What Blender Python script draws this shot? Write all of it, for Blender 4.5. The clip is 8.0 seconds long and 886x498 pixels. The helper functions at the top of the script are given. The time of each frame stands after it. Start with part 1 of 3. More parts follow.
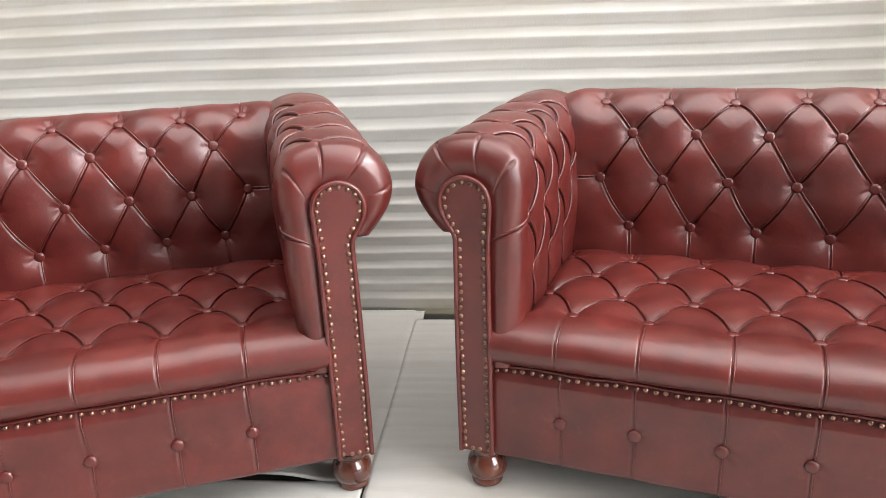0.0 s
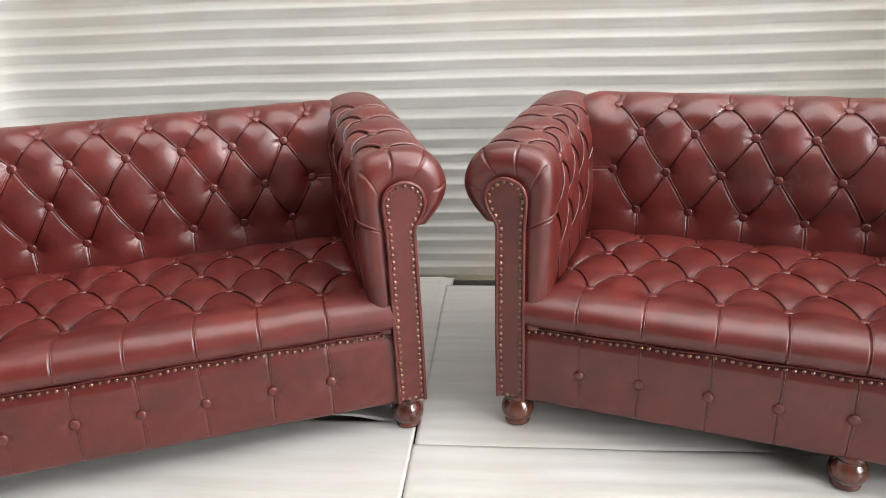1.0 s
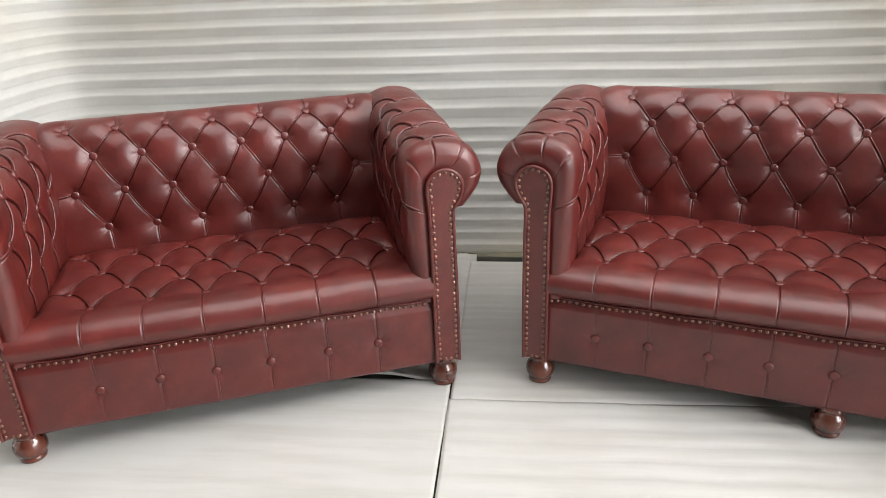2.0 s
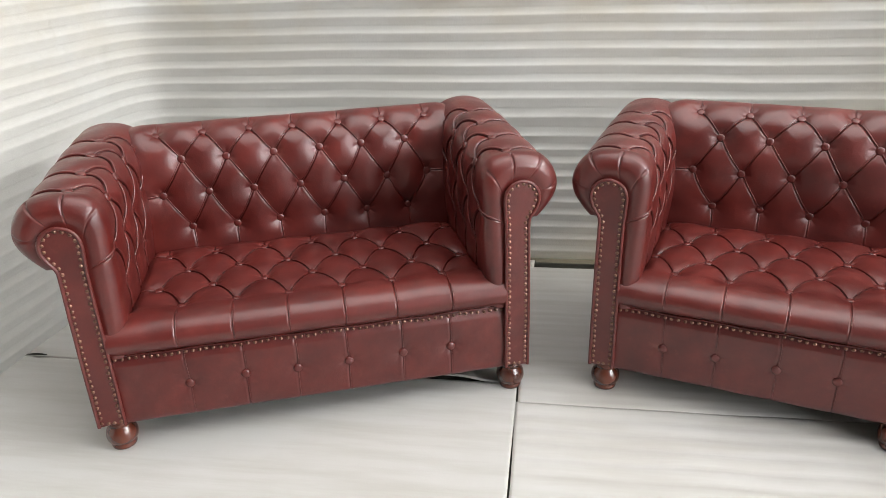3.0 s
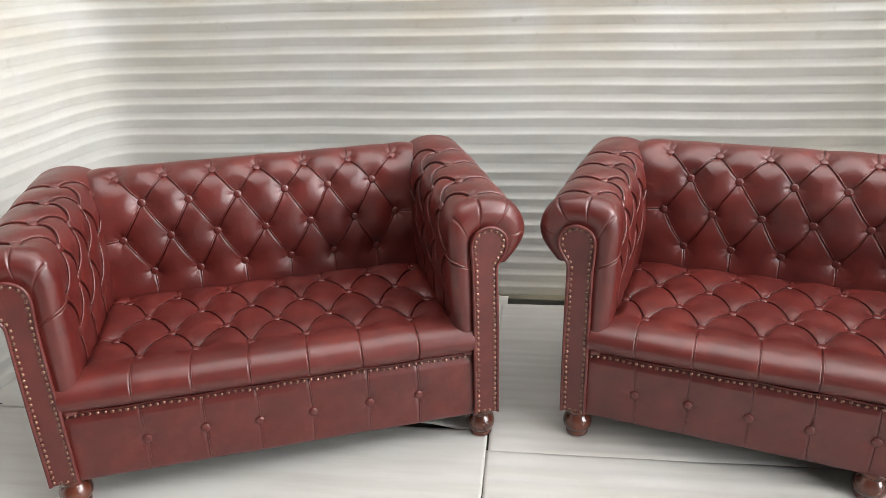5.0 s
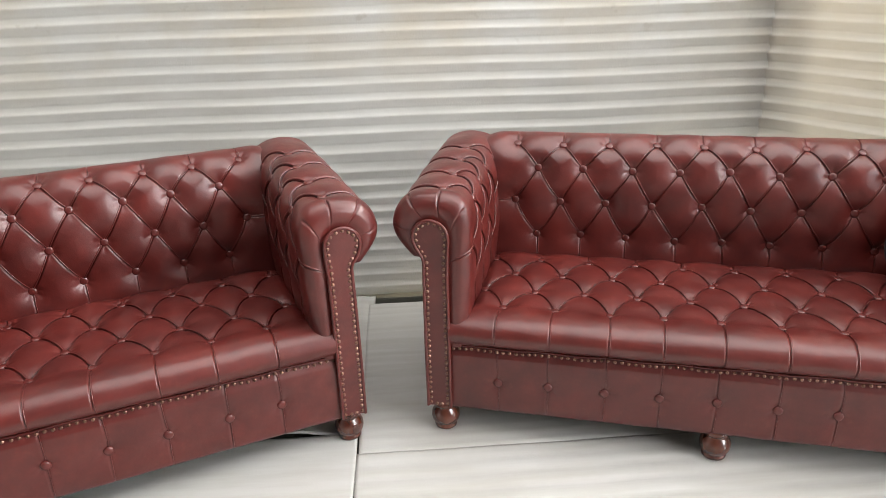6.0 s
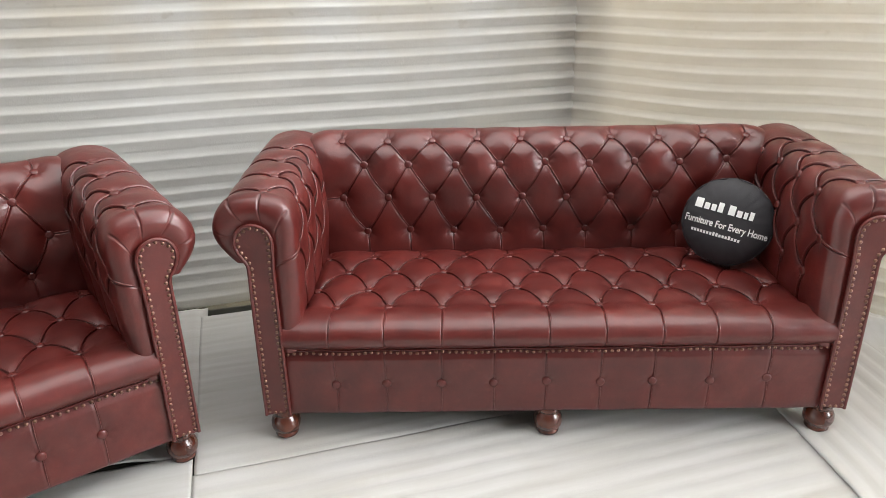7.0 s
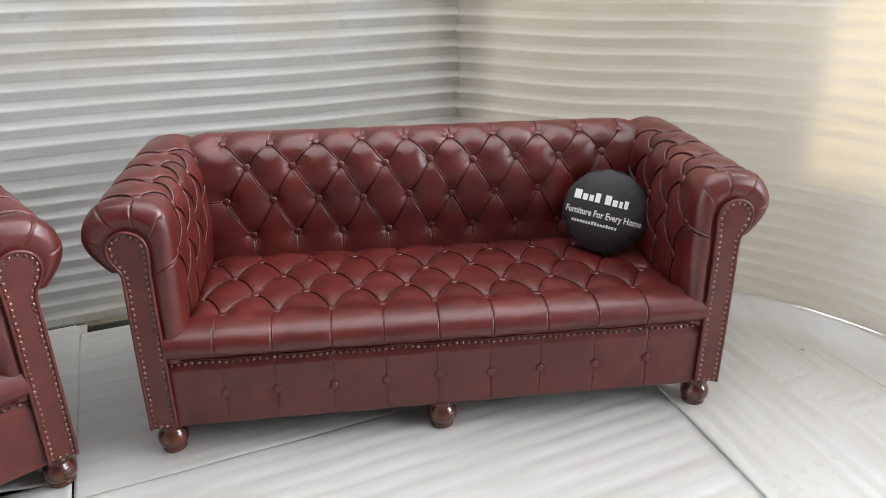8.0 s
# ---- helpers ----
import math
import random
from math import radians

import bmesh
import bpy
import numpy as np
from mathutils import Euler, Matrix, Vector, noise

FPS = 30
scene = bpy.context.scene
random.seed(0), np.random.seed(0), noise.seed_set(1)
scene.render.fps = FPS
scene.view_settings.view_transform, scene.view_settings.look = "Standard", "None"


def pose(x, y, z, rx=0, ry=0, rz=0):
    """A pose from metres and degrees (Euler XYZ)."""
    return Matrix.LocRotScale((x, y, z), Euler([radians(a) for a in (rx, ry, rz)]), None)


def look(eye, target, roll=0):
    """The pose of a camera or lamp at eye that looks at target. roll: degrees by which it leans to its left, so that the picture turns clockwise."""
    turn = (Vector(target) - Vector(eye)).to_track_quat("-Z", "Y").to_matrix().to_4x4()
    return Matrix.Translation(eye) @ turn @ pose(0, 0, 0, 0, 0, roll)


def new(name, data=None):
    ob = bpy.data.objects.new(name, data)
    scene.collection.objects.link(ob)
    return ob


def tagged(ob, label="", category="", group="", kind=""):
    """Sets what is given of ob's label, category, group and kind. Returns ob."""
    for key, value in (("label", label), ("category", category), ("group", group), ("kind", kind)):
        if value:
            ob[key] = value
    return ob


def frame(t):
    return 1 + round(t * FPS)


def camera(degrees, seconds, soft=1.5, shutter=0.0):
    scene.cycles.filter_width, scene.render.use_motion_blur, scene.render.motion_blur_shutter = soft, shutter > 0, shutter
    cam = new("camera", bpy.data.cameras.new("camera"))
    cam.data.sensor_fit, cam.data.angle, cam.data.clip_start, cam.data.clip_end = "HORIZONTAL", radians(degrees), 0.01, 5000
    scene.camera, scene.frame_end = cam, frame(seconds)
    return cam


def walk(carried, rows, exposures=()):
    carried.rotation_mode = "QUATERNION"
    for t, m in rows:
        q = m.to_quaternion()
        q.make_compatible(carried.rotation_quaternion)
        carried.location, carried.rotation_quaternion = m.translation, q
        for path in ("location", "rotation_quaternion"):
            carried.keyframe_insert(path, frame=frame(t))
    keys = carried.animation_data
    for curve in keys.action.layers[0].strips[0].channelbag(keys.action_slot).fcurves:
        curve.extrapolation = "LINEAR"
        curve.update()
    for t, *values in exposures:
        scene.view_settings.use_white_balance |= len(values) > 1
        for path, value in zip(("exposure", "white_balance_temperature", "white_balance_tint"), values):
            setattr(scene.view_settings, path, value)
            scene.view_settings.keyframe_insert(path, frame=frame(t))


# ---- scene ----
# ---- camera path, light level ----
EXPOSURES = [(0.0, 0.28, 6480, 12), (1.0, 0.08, 6420, 11), (2.5, -0.18, 6380, 10), (4.0, -0.26, 6360, 10), (5.5, -0.08, 6400, 10), (6.5, -0.07, 6400, 10), (8.0, -0.34, 6080, 10)]
cam = camera(63.86, 8.0, soft=0.6)
ROWS = [
    (0.0, 0.5047, -1.4576, 1.0976, -15.56, -18.60, 2.41),
    (0.5, 0.3582, -1.5676, 1.1997, -15.70, -20.66, 2.06),
    (1.0, 0.3156, -1.7335, 1.2952, -15.46, -22.19, 2.25),
    (2.5, 0.0655, -1.9882, 1.4306, -14.29, -24.05, 2.14),
    (3.0, 0.0060, -1.9833, 1.4639, -12.32, -23.86, 1.79),
    (3.5, 0.0045, -1.9498, 1.5005, -10.36, -23.08, 1.64),
    (4.0, 0.0186, -1.9302, 1.5225, -9.64, -22.41, 1.43),
    (5.5, 0.1181, -1.9152, 1.5263, -18.29, -22.57, 1.81),
    (6.0, 0.1608, -1.9253, 1.5092, -24.15, -22.71, 1.80),
    (6.5, 0.1961, -1.9406, 1.5146, -30.74, -23.12, 1.37),
    (7.0, 0.2244, -1.9515, 1.5017, -36.84, -23.11, 0.95),
    (7.5, 0.2438, -1.9666, 1.5022, -41.96, -23.32, 0.57),
    (8.0, 0.2575, -2.0002, 1.4875, -44.92, -22.94, 0.36),
]
walk(cam, [(t, pose(x, y, z, 90 + pitch, roll, yaw)) for t, x, y, z, yaw, pitch, roll in ROWS], exposures=EXPOSURES)


# ---- daylight ----
world = bpy.data.worlds.new("world")
world.use_nodes = True
scene.world = world
wn = world.node_tree
sky = wn.nodes.new("ShaderNodeTexSky")
sky.sky_type = "NISHITA"
sky.sun_disc = False
sky.sun_elevation = radians(38)
sky.sun_rotation = radians(100)
wn.links.new(sky.outputs[0], wn.nodes["Background"].inputs[0])
wn.nodes["Background"].inputs[1].default_value = 0.12

YAW = -21.0  # the hung sheets and the floor sheets follow this bearing


def area_lamp(name, where, target, w, h, power, col):
    la = bpy.data.lights.new(name, "AREA")
    la.shape, la.size, la.size_y, la.energy, la.color = "RECTANGLE", w, h, power, col
    new(name, la).matrix_world = look(where, target)


area_lamp("roof_light", (1.6, -0.9, 4.72), (1.6, -0.9, 0.0), 6.0, 5.2, 285, (1.0, 0.99, 0.97))
area_lamp("high_window_light", (4.88, -2.75, 3.55), (0.8, -0.5, 0.6), 1.9, 1.4, 400, (0.99, 0.99, 0.98))
area_lamp("south_window_light", (3.9, -5.4, 2.25), (0.9, -0.2, 0.5), 1.5, 2.3, 240, (0.99, 0.99, 0.98))
# added unseen lamp: shines through the back sheet to make it lighter
area_lamp("rear_backlight", (1.2, 3.12, 1.75), (0.8, 0.8, 1.1), 4.4, 1.5, 110, (0.98, 0.99, 1.0))
# added unseen lamp: brightens the left part of the backdrop from behind
area_lamp("side_backlight", (-4.6, 0.5, 1.6), (-1.2, 0.6, 0.7), 2.8, 1.5, 800, (0.99, 0.99, 1.0))
# three unseen lamps added east of the side screen so light comes through it
area_lamp("screen_backlight", (4.88, -3.9, 1.7), (1.2, -0.9, 0.7), 1.3, 1.3, 170, (1.0, 0.98, 0.95))
area_lamp("screen_backlight", (4.88, -1.22, 2.25), (0.5, -0.3, 0.5), 0.95, 1.2, 130, (1.0, 0.97, 0.93))
area_lamp("screen_backlight", (4.88, 1.5, 1.8), (2.85, 0.1, 1.2), 0.95, 1.5, 200, (1.0, 0.95, 0.86))
sun = bpy.data.lights.new("sun", "SUN")
sun.energy, sun.angle, sun.color = 17.0, radians(3.0), (1.0, 0.79, 0.48)
new("sun", sun).matrix_world = look((8.2, -0.65, 4.1), (3.2, -1.55, 0.95))


# ---- materials ----
class Mat:
    """A small node-material builder."""

    def __init__(self, name):
        self.m = bpy.data.materials.new(name)
        self.m.use_nodes = True
        self.t = self.m.node_tree
        self.b = self.t.nodes["Principled BSDF"]
        self.co = self.t.nodes.new("ShaderNodeTexCoord").outputs["Object"]

    def put(self, socket, v):
        if isinstance(v, bpy.types.NodeSocket):
            self.t.links.new(v, socket)
        elif isinstance(v, tuple) and len(v) == 3 and socket.type == "RGBA":
            socket.default_value = (*v, 1)
        else:
            socket.default_value = v

    def set(self, **kw):
        for k, v in kw.items():
            self.put(self.b.inputs[k.replace("_", " ")], v)
        return self

    def noise(self, scale, detail=4.0, rough=0.55, stretch=(1, 1, 1), turn=0.0):
        mp = self.t.nodes.new("ShaderNodeMapping")
        mp.vector_type = "TEXTURE"
        mp.inputs["Scale"].default_value = [1 / v for v in stretch]
        mp.inputs["Rotation"].default_value = (0, 0, radians(turn))
        self.t.links.new(self.co, mp.inputs[0])
        n = self.t.nodes.new("ShaderNodeTexNoise")
        n.inputs["Scale"].default_value, n.inputs["Detail"].default_value, n.inputs["Roughness"].default_value = scale, detail, rough
        self.t.links.new(mp.outputs[0], n.inputs["Vector"])
        return n.outputs["Fac"]

    def voronoi(self, scale):
        n = self.t.nodes.new("ShaderNodeTexVoronoi")
        n.feature = "DISTANCE_TO_EDGE"
        n.inputs["Scale"].default_value = scale
        self.t.links.new(self.co, n.inputs["Vector"])
        return n.outputs["Distance"]

    def ramp(self, fac, lo, hi, a=0.0, b=1.0):
        n = self.t.nodes.new("ShaderNodeMapRange")
        self.t.links.new(fac, n.inputs[0])
        for i, v in enumerate((lo, hi, a, b)):
            n.inputs[i + 1].default_value = v
        return n.outputs[0]

    def mix(self, fac, a, b, how="MIX"):
        n = self.t.nodes.new("ShaderNodeMix")
        n.data_type, n.blend_type = "RGBA", how
        self.put(n.inputs[0], fac)
        self.put(n.inputs[6], a)
        self.put(n.inputs[7], b)
        return n.outputs[2]

    def add(self, a, b, how="ADD"):
        n = self.t.nodes.new("ShaderNodeMath")
        n.operation = how
        self.put(n.inputs[0], a)
        self.put(n.inputs[1], b)
        return n.outputs[0]

    def bump(self, height, dist, strength=1.0):
        n = self.t.nodes.new("ShaderNodeBump")
        n.inputs["Strength"].default_value, n.inputs["Distance"].default_value = strength, dist
        self.t.links.new(height, n.inputs["Height"])
        self.t.links.new(n.outputs[0], self.b.inputs["Normal"])
        return self


def leather():
    k = Mat("oxblood leather")
    big, mid = k.noise(6, 6, 0.62), k.noise(24, 5, 0.6)
    c = k.mix(k.ramp(big, 0.3, 0.7), (0.060, 0.0058, 0.0046), (0.128, 0.0165, 0.0124))
    c = k.mix(k.ramp(k.noise(13, 4, 0.6), 0.35, 0.7, 0, 0.55), c, (0.044, 0.0036, 0.0029))
    rub = k.add(k.ramp(k.noise(17, 6, 0.7), 0.56, 0.76), k.ramp(k.noise(70, 3, 0.6), 0.35, 0.65), "MULTIPLY")
    c = k.mix(k.add(rub, 0.45, "MULTIPLY"), c, (0.190, 0.050, 0.034))
    fine, grain = k.noise(260, 2, 0.5), k.voronoi(420)
    wrinkle = k.noise(55, 4, 0.6, (1, 0.35, 1), 30)
    rough = k.add(k.ramp(k.noise(9, 4), 0.2, 0.8, 0.31, 0.43), k.add(rub, 0.10, "MULTIPLY"), "ADD")
    k.set(Base_Color=c, Roughness=rough, Specular_IOR_Level=0.62, Coat_Weight=0.06, Coat_Roughness=0.20)
    relief = k.add(k.add(fine, k.add(mid, 3.0, "MULTIPLY"), "ADD"), k.add(k.add(wrinkle, 2.4, "MULTIPLY"), k.add(grain, 1.2, "MULTIPLY"), "ADD"), "ADD")
    k.bump(relief, 0.0005, 0.32)
    fine_bump = k.t.nodes["Bump"]
    crumple = k.t.nodes.new("ShaderNodeBump")
    crumple.inputs["Strength"].default_value, crumple.inputs["Distance"].default_value = 0.22, 0.006
    k.t.links.new(k.add(k.noise(11, 5, 0.55), k.add(k.noise(34, 3, 0.5, (1, 0.5, 1), 25), 0.35, "MULTIPLY"), "ADD"), crumple.inputs["Height"])
    k.t.links.new(crumple.outputs[0], fine_bump.inputs["Normal"])
    return k.m


def foam(name, glow=0.0, tint=(0.95, 0.90, 0.80)):
    k = Mat(name)
    big, mid = k.noise(1.3, 4, 0.6), k.noise(9, 5, 0.6)
    fine = k.noise(170, 3, 0.7)
    c = k.mix(k.ramp(big, 0.35, 0.7), (0.475, 0.468, 0.448), (0.44, 0.427, 0.396))
    c = k.mix(k.ramp(mid, 0.5, 0.85, 0, 0.35), c, (0.39, 0.372, 0.336))
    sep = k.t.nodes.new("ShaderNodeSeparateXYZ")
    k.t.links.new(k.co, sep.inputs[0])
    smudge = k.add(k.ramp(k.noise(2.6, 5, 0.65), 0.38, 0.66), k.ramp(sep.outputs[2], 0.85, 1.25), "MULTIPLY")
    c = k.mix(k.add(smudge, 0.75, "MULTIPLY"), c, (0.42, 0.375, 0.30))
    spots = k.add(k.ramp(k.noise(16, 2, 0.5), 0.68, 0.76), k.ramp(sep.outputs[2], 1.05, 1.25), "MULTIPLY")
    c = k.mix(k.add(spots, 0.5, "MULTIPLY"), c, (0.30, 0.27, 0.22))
    k.set(Base_Color=c, Roughness=k.ramp(fine, 0.3, 0.7, 0.38, 0.6), Specular_IOR_Level=0.4)
    k.bump(k.add(fine, k.add(mid, 2.0, "MULTIPLY"), "ADD"), 0.0016, 0.5)
    if glow:
        tr = k.t.nodes.new("ShaderNodeBsdfTranslucent")
        tr.inputs[0].default_value = (*tint, 1)
        mx = k.t.nodes.new("ShaderNodeMixShader")
        mx.inputs[0].default_value = glow
        out = k.t.nodes["Material Output"]
        k.t.links.new(k.b.outputs[0], mx.inputs[1])
        k.t.links.new(tr.outputs[0], mx.inputs[2])
        k.t.links.new(mx.outputs[0], out.inputs[0])
    return k.m


def floor_foam(name, turn):
    k = Mat(name)
    big, mid = k.noise(1.6, 4, 0.6), k.noise(6, 5, 0.6, (0.22, 2.2, 1), turn)
    fine = k.noise(150, 3, 0.7)
    c = k.mix(k.ramp(big, 0.35, 0.7), (0.47, 0.466, 0.452), (0.435, 0.426, 0.402))
    # darker streaks along the sheet: grime, and rib shading put into the colour
    c = k.mix(k.ramp(mid, 0.42, 0.68, 0, 0.75), c, (0.38, 0.362, 0.33))
    k.set(Base_Color=c, Roughness=k.ramp(fine, 0.3, 0.7, 0.3, 0.5), Specular_IOR_Level=0.45)
    k.bump(k.add(fine, k.add(mid, 2.0, "MULTIPLY"), "ADD"), 0.0012, 0.3)
    return k.m


def walnut():
    k = Mat("polished dark walnut")
    g = k.noise(14, 6, 0.6, (1, 1, 0.25))
    k.set(Base_Color=k.mix(k.ramp(g, 0.35, 0.7), (0.042, 0.0085, 0.0045), (0.115, 0.027, 0.013)), Roughness=0.25, Coat_Weight=0.6, Coat_Roughness=0.10)
    k.bump(g, 0.0006, 0.3)
    return k.m


def brass():
    k = Mat("antique brass")
    n = k.noise(120, 3)
    k.set(Base_Color=k.mix(k.ramp(n, 0.3, 0.7), (0.17, 0.096, 0.070), (0.36, 0.215, 0.160)), Metallic=1.0, Roughness=0.3)
    return k.m


def plain(name, col, rough, scale=6, vary=0.75, bump=0.0, gloss=0.5):
    k = Mat(name)
    n = k.noise(scale, 5, 0.6)
    k.set(Base_Color=k.mix(k.ramp(n, 0.3, 0.7), tuple(v * vary for v in col), col), Roughness=rough, Specular_IOR_Level=gloss)
    if bump:
        k.bump(k.noise(scale * 30, 3), bump, 0.5)
    return k.m


LEATHER = leather()
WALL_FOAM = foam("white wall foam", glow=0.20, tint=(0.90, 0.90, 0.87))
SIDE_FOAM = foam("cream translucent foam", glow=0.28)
FLOOR_FOAM = floor_foam("white floor foam", -20.5)
SLANT_FOAM = floor_foam("white side foam", 60.2)
WALNUT, BRASS = walnut(), brass()
CONCRETE = plain("dusty concrete", (0.034, 0.033, 0.026), 0.9, 4, 0.6, 0.002, 0.15)
PLASTER = plain("dim grey plaster", (0.10, 0.095, 0.09), 0.85, 2, 0.9, 0.001)
BLACK_CLOTH = plain("black satin cloth", (0.024, 0.022, 0.026), 0.68, 30, 0.7, 0.0004)
WHITE_PRINT = plain("white print", (0.82, 0.82, 0.80), 0.6, 40, 0.95)
GREY_TORN = plain("torn foam edge", (0.33, 0.31, 0.27), 0.7)
COVER_WHITE = plain("opaque white cover", (0.7, 0.68, 0.63), 0.5, 8, 0.9)


# ---- mesh helpers ----
def mesh_from(name, verts, faces, material, smooth=True):
    me = bpy.data.meshes.new(name)
    verts, faces = np.asarray(verts, np.float32), np.asarray(faces, np.int32)
    me.vertices.add(len(verts))
    me.vertices.foreach_set("co", verts.ravel())
    n = faces.shape[1]
    me.loops.add(faces.size)
    me.loops.foreach_set("vertex_index", faces.ravel())
    me.polygons.add(len(faces))
    me.polygons.foreach_set("loop_start", np.arange(0, faces.size, n, dtype=np.int32))
    me.polygons.foreach_set("use_smooth", np.full(len(faces), smooth))
    me.update(calc_edges=True)
    me.materials.append(material)
    return me


def grid_faces(nu, nv, flip=False, loop=False):
    i = np.arange(nu - (0 if loop else 1))[:, None]
    j = np.arange(nv - 1)[None, :]
    i2 = (i + 1) % nu
    q = np.stack([i * nv + j, i2 * nv + j, i2 * nv + j + 1, i * nv + j + 1], -1).reshape(-1, 4)
    return q[:, ::-1] if flip else q


def mesh_bm(name, bm, material, smooth=True):
    me = bpy.data.meshes.new(name)
    bmesh.ops.recalc_face_normals(bm, faces=bm.faces[:])
    bm.to_mesh(me)
    bm.free()
    for f in me.polygons:
        f.use_smooth = smooth
    me.materials.append(material)
    return me


def part(name, me, parent, m=None, label=""):
    ob = new(name, me)
    ob.parent = parent
    if m is not None:
        ob.matrix_basis = m
    return tagged(ob, label) if label else ob


def box_mesh(name, x0, x1, y0, y1, z0, z1, material, bevel=0.0):
    bm = bmesh.new()
    bmesh.ops.create_cube(bm, size=1)
    for v in bm.verts:
        v.co = Vector(((x0 + x1) / 2 + v.co.x * (x1 - x0), (y0 + y1) / 2 + v.co.y * (y1 - y0), (z0 + z1) / 2 + v.co.z * (z1 - z0)))
    if bevel:
        bmesh.ops.bevel(bm, geom=bm.edges[:], offset=bevel, segments=3, profile=0.5, affect="EDGES")
    return mesh_bm(name, bm, material, False)


def lathe(name, prof, material, n=28):
    """A turned form from (radius, height) pairs."""
    r, z = np.array(prof).T
    a = np.arange(n) * 2 * math.pi / n
    co = np.stack([np.cos(a)[:, None] * r, np.sin(a)[:, None] * r, np.ones(n)[:, None] * z], -1).reshape(-1, 3)
    return mesh_from(name, co, grid_faces(n, len(r), loop=True), material)


def spline(nodes, n=400):
    """A smooth curve through nodes, sampled evenly by length: places, and the length at each."""
    p = np.array(nodes, float)
    q = np.vstack([2 * p[0] - p[1], p, 2 * p[-1] - p[-2]])
    t = np.linspace(0, 1, 40, endpoint=False)[:, None]
    out = []
    for a, b, c, d in zip(q[:-3], q[1:-2], q[2:-1], q[3:]):
        out.append(0.5 * (2 * b + (c - a) * t + (2 * a - 5 * b + 4 * c - d) * t ** 2 + (3 * b - a - 3 * c + d) * t ** 3))
    out = np.vstack(out + [p[-1:]])
    s = np.concatenate([[0], np.cumsum(np.linalg.norm(np.diff(out[:, :2], axis=0), axis=1))])
    e = np.linspace(0, s[-1], n)
    return np.stack([np.interp(e, s, out[:, k]) for k in range(out.shape[1])], -1), e


def ripple(U, V, seed, size=0.12):
    """Soft irregularity from a few crossed waves, about -1 to 1."""
    r = random.Random(seed)
    h = np.zeros_like(U)
    for k in range(7):
        f = 2 * math.pi / (size * r.uniform(0.5, 1.8))
        a = r.uniform(0, math.pi)
        h += np.sin((U * math.cos(a) + V * math.sin(a)) * f + r.uniform(0, 6.28))
    return h / 4


# ---- deep-buttoned upholstery ----
def pleat_line(pleat, seed, n=9):
    """The plan of one pleat, slightly bent."""
    u0, v0, u1, v1, force, bow = pleat
    L = math.hypot(u1 - u0, v1 - v0) or 1
    sway = random.Random(round((u0 + 3 * v0 + 7 * u1) * 1e4) + seed).uniform(-0.004, 0.004)
    t = np.linspace(0, 1, n)
    b = 4 * t * (1 - t)
    bu, bow = bow if isinstance(bow, tuple) else (0.0, bow)
    return np.stack([u0 + (u1 - u0) * t + bu * b - (v1 - v0) / L * sway * b, v0 + (v1 - v0) * t + bow * b + (u1 - u0) / L * sway * b], -1)


def tuft(U, V, buttons, pleats, puff, sink, seed, reach=0.009, cut=0.0055, tight=0.4):
    """Height of the stuffed leather over its backing: taut between pleats, a crease along each pleat, and a pit at each button."""
    soft = np.full(U.shape, math.exp(-0.09 * 75))
    fold = np.zeros_like(U)
    for pleat in pleats:
        pts = pleat_line(pleat, seed, 7)
        best = np.full(U.shape, 1.0)
        for (a, b), (c, d) in zip(pts, pts[1:]):
            ex, ey = c - a, d - b
            t = np.clip(((U - a) * ex + (V - b) * ey) / (ex * ex + ey * ey + 1e-12), 0, 1)
            best = np.minimum(best, np.hypot(U - a - t * ex, V - b - t * ey))
        if pleat[4] > 0.6:
            soft += np.exp(-75 * best)
        fold -= pleat[4] * cut * np.exp(-(best / 0.0027) ** 2)
    db = np.full(U.shape, 0.2)
    star = np.zeros_like(U)
    for i, (u, v) in enumerate(buttons):
        d = np.hypot(U - u, V - v)
        near = d < db
        db = np.where(near, d, db)
        star = np.where(near & (d < 0.07), np.cos(7 * np.arctan2(V - v, U - u) + 1.7 * i) * np.exp(-((d - 0.022) / 0.013) ** 2), star)
    dmin = np.clip(-np.log(soft) / 75, 0, 0.09)
    h = tight * puff * (1 - np.exp(-(dmin / reach) ** 1.2)) + (1 - tight) * puff * (1 - np.exp(-(dmin / 0.042) ** 1.7))
    h = h + sink * (1 - np.exp(-(db / 0.032) ** 1.35)) + fold * (1 - np.exp(-(db / 0.012) ** 2))
    return h + 0.0007 * star + 0.0011 * ripple(U, V, seed) * np.clip(dmin / 0.03, 0, 1)


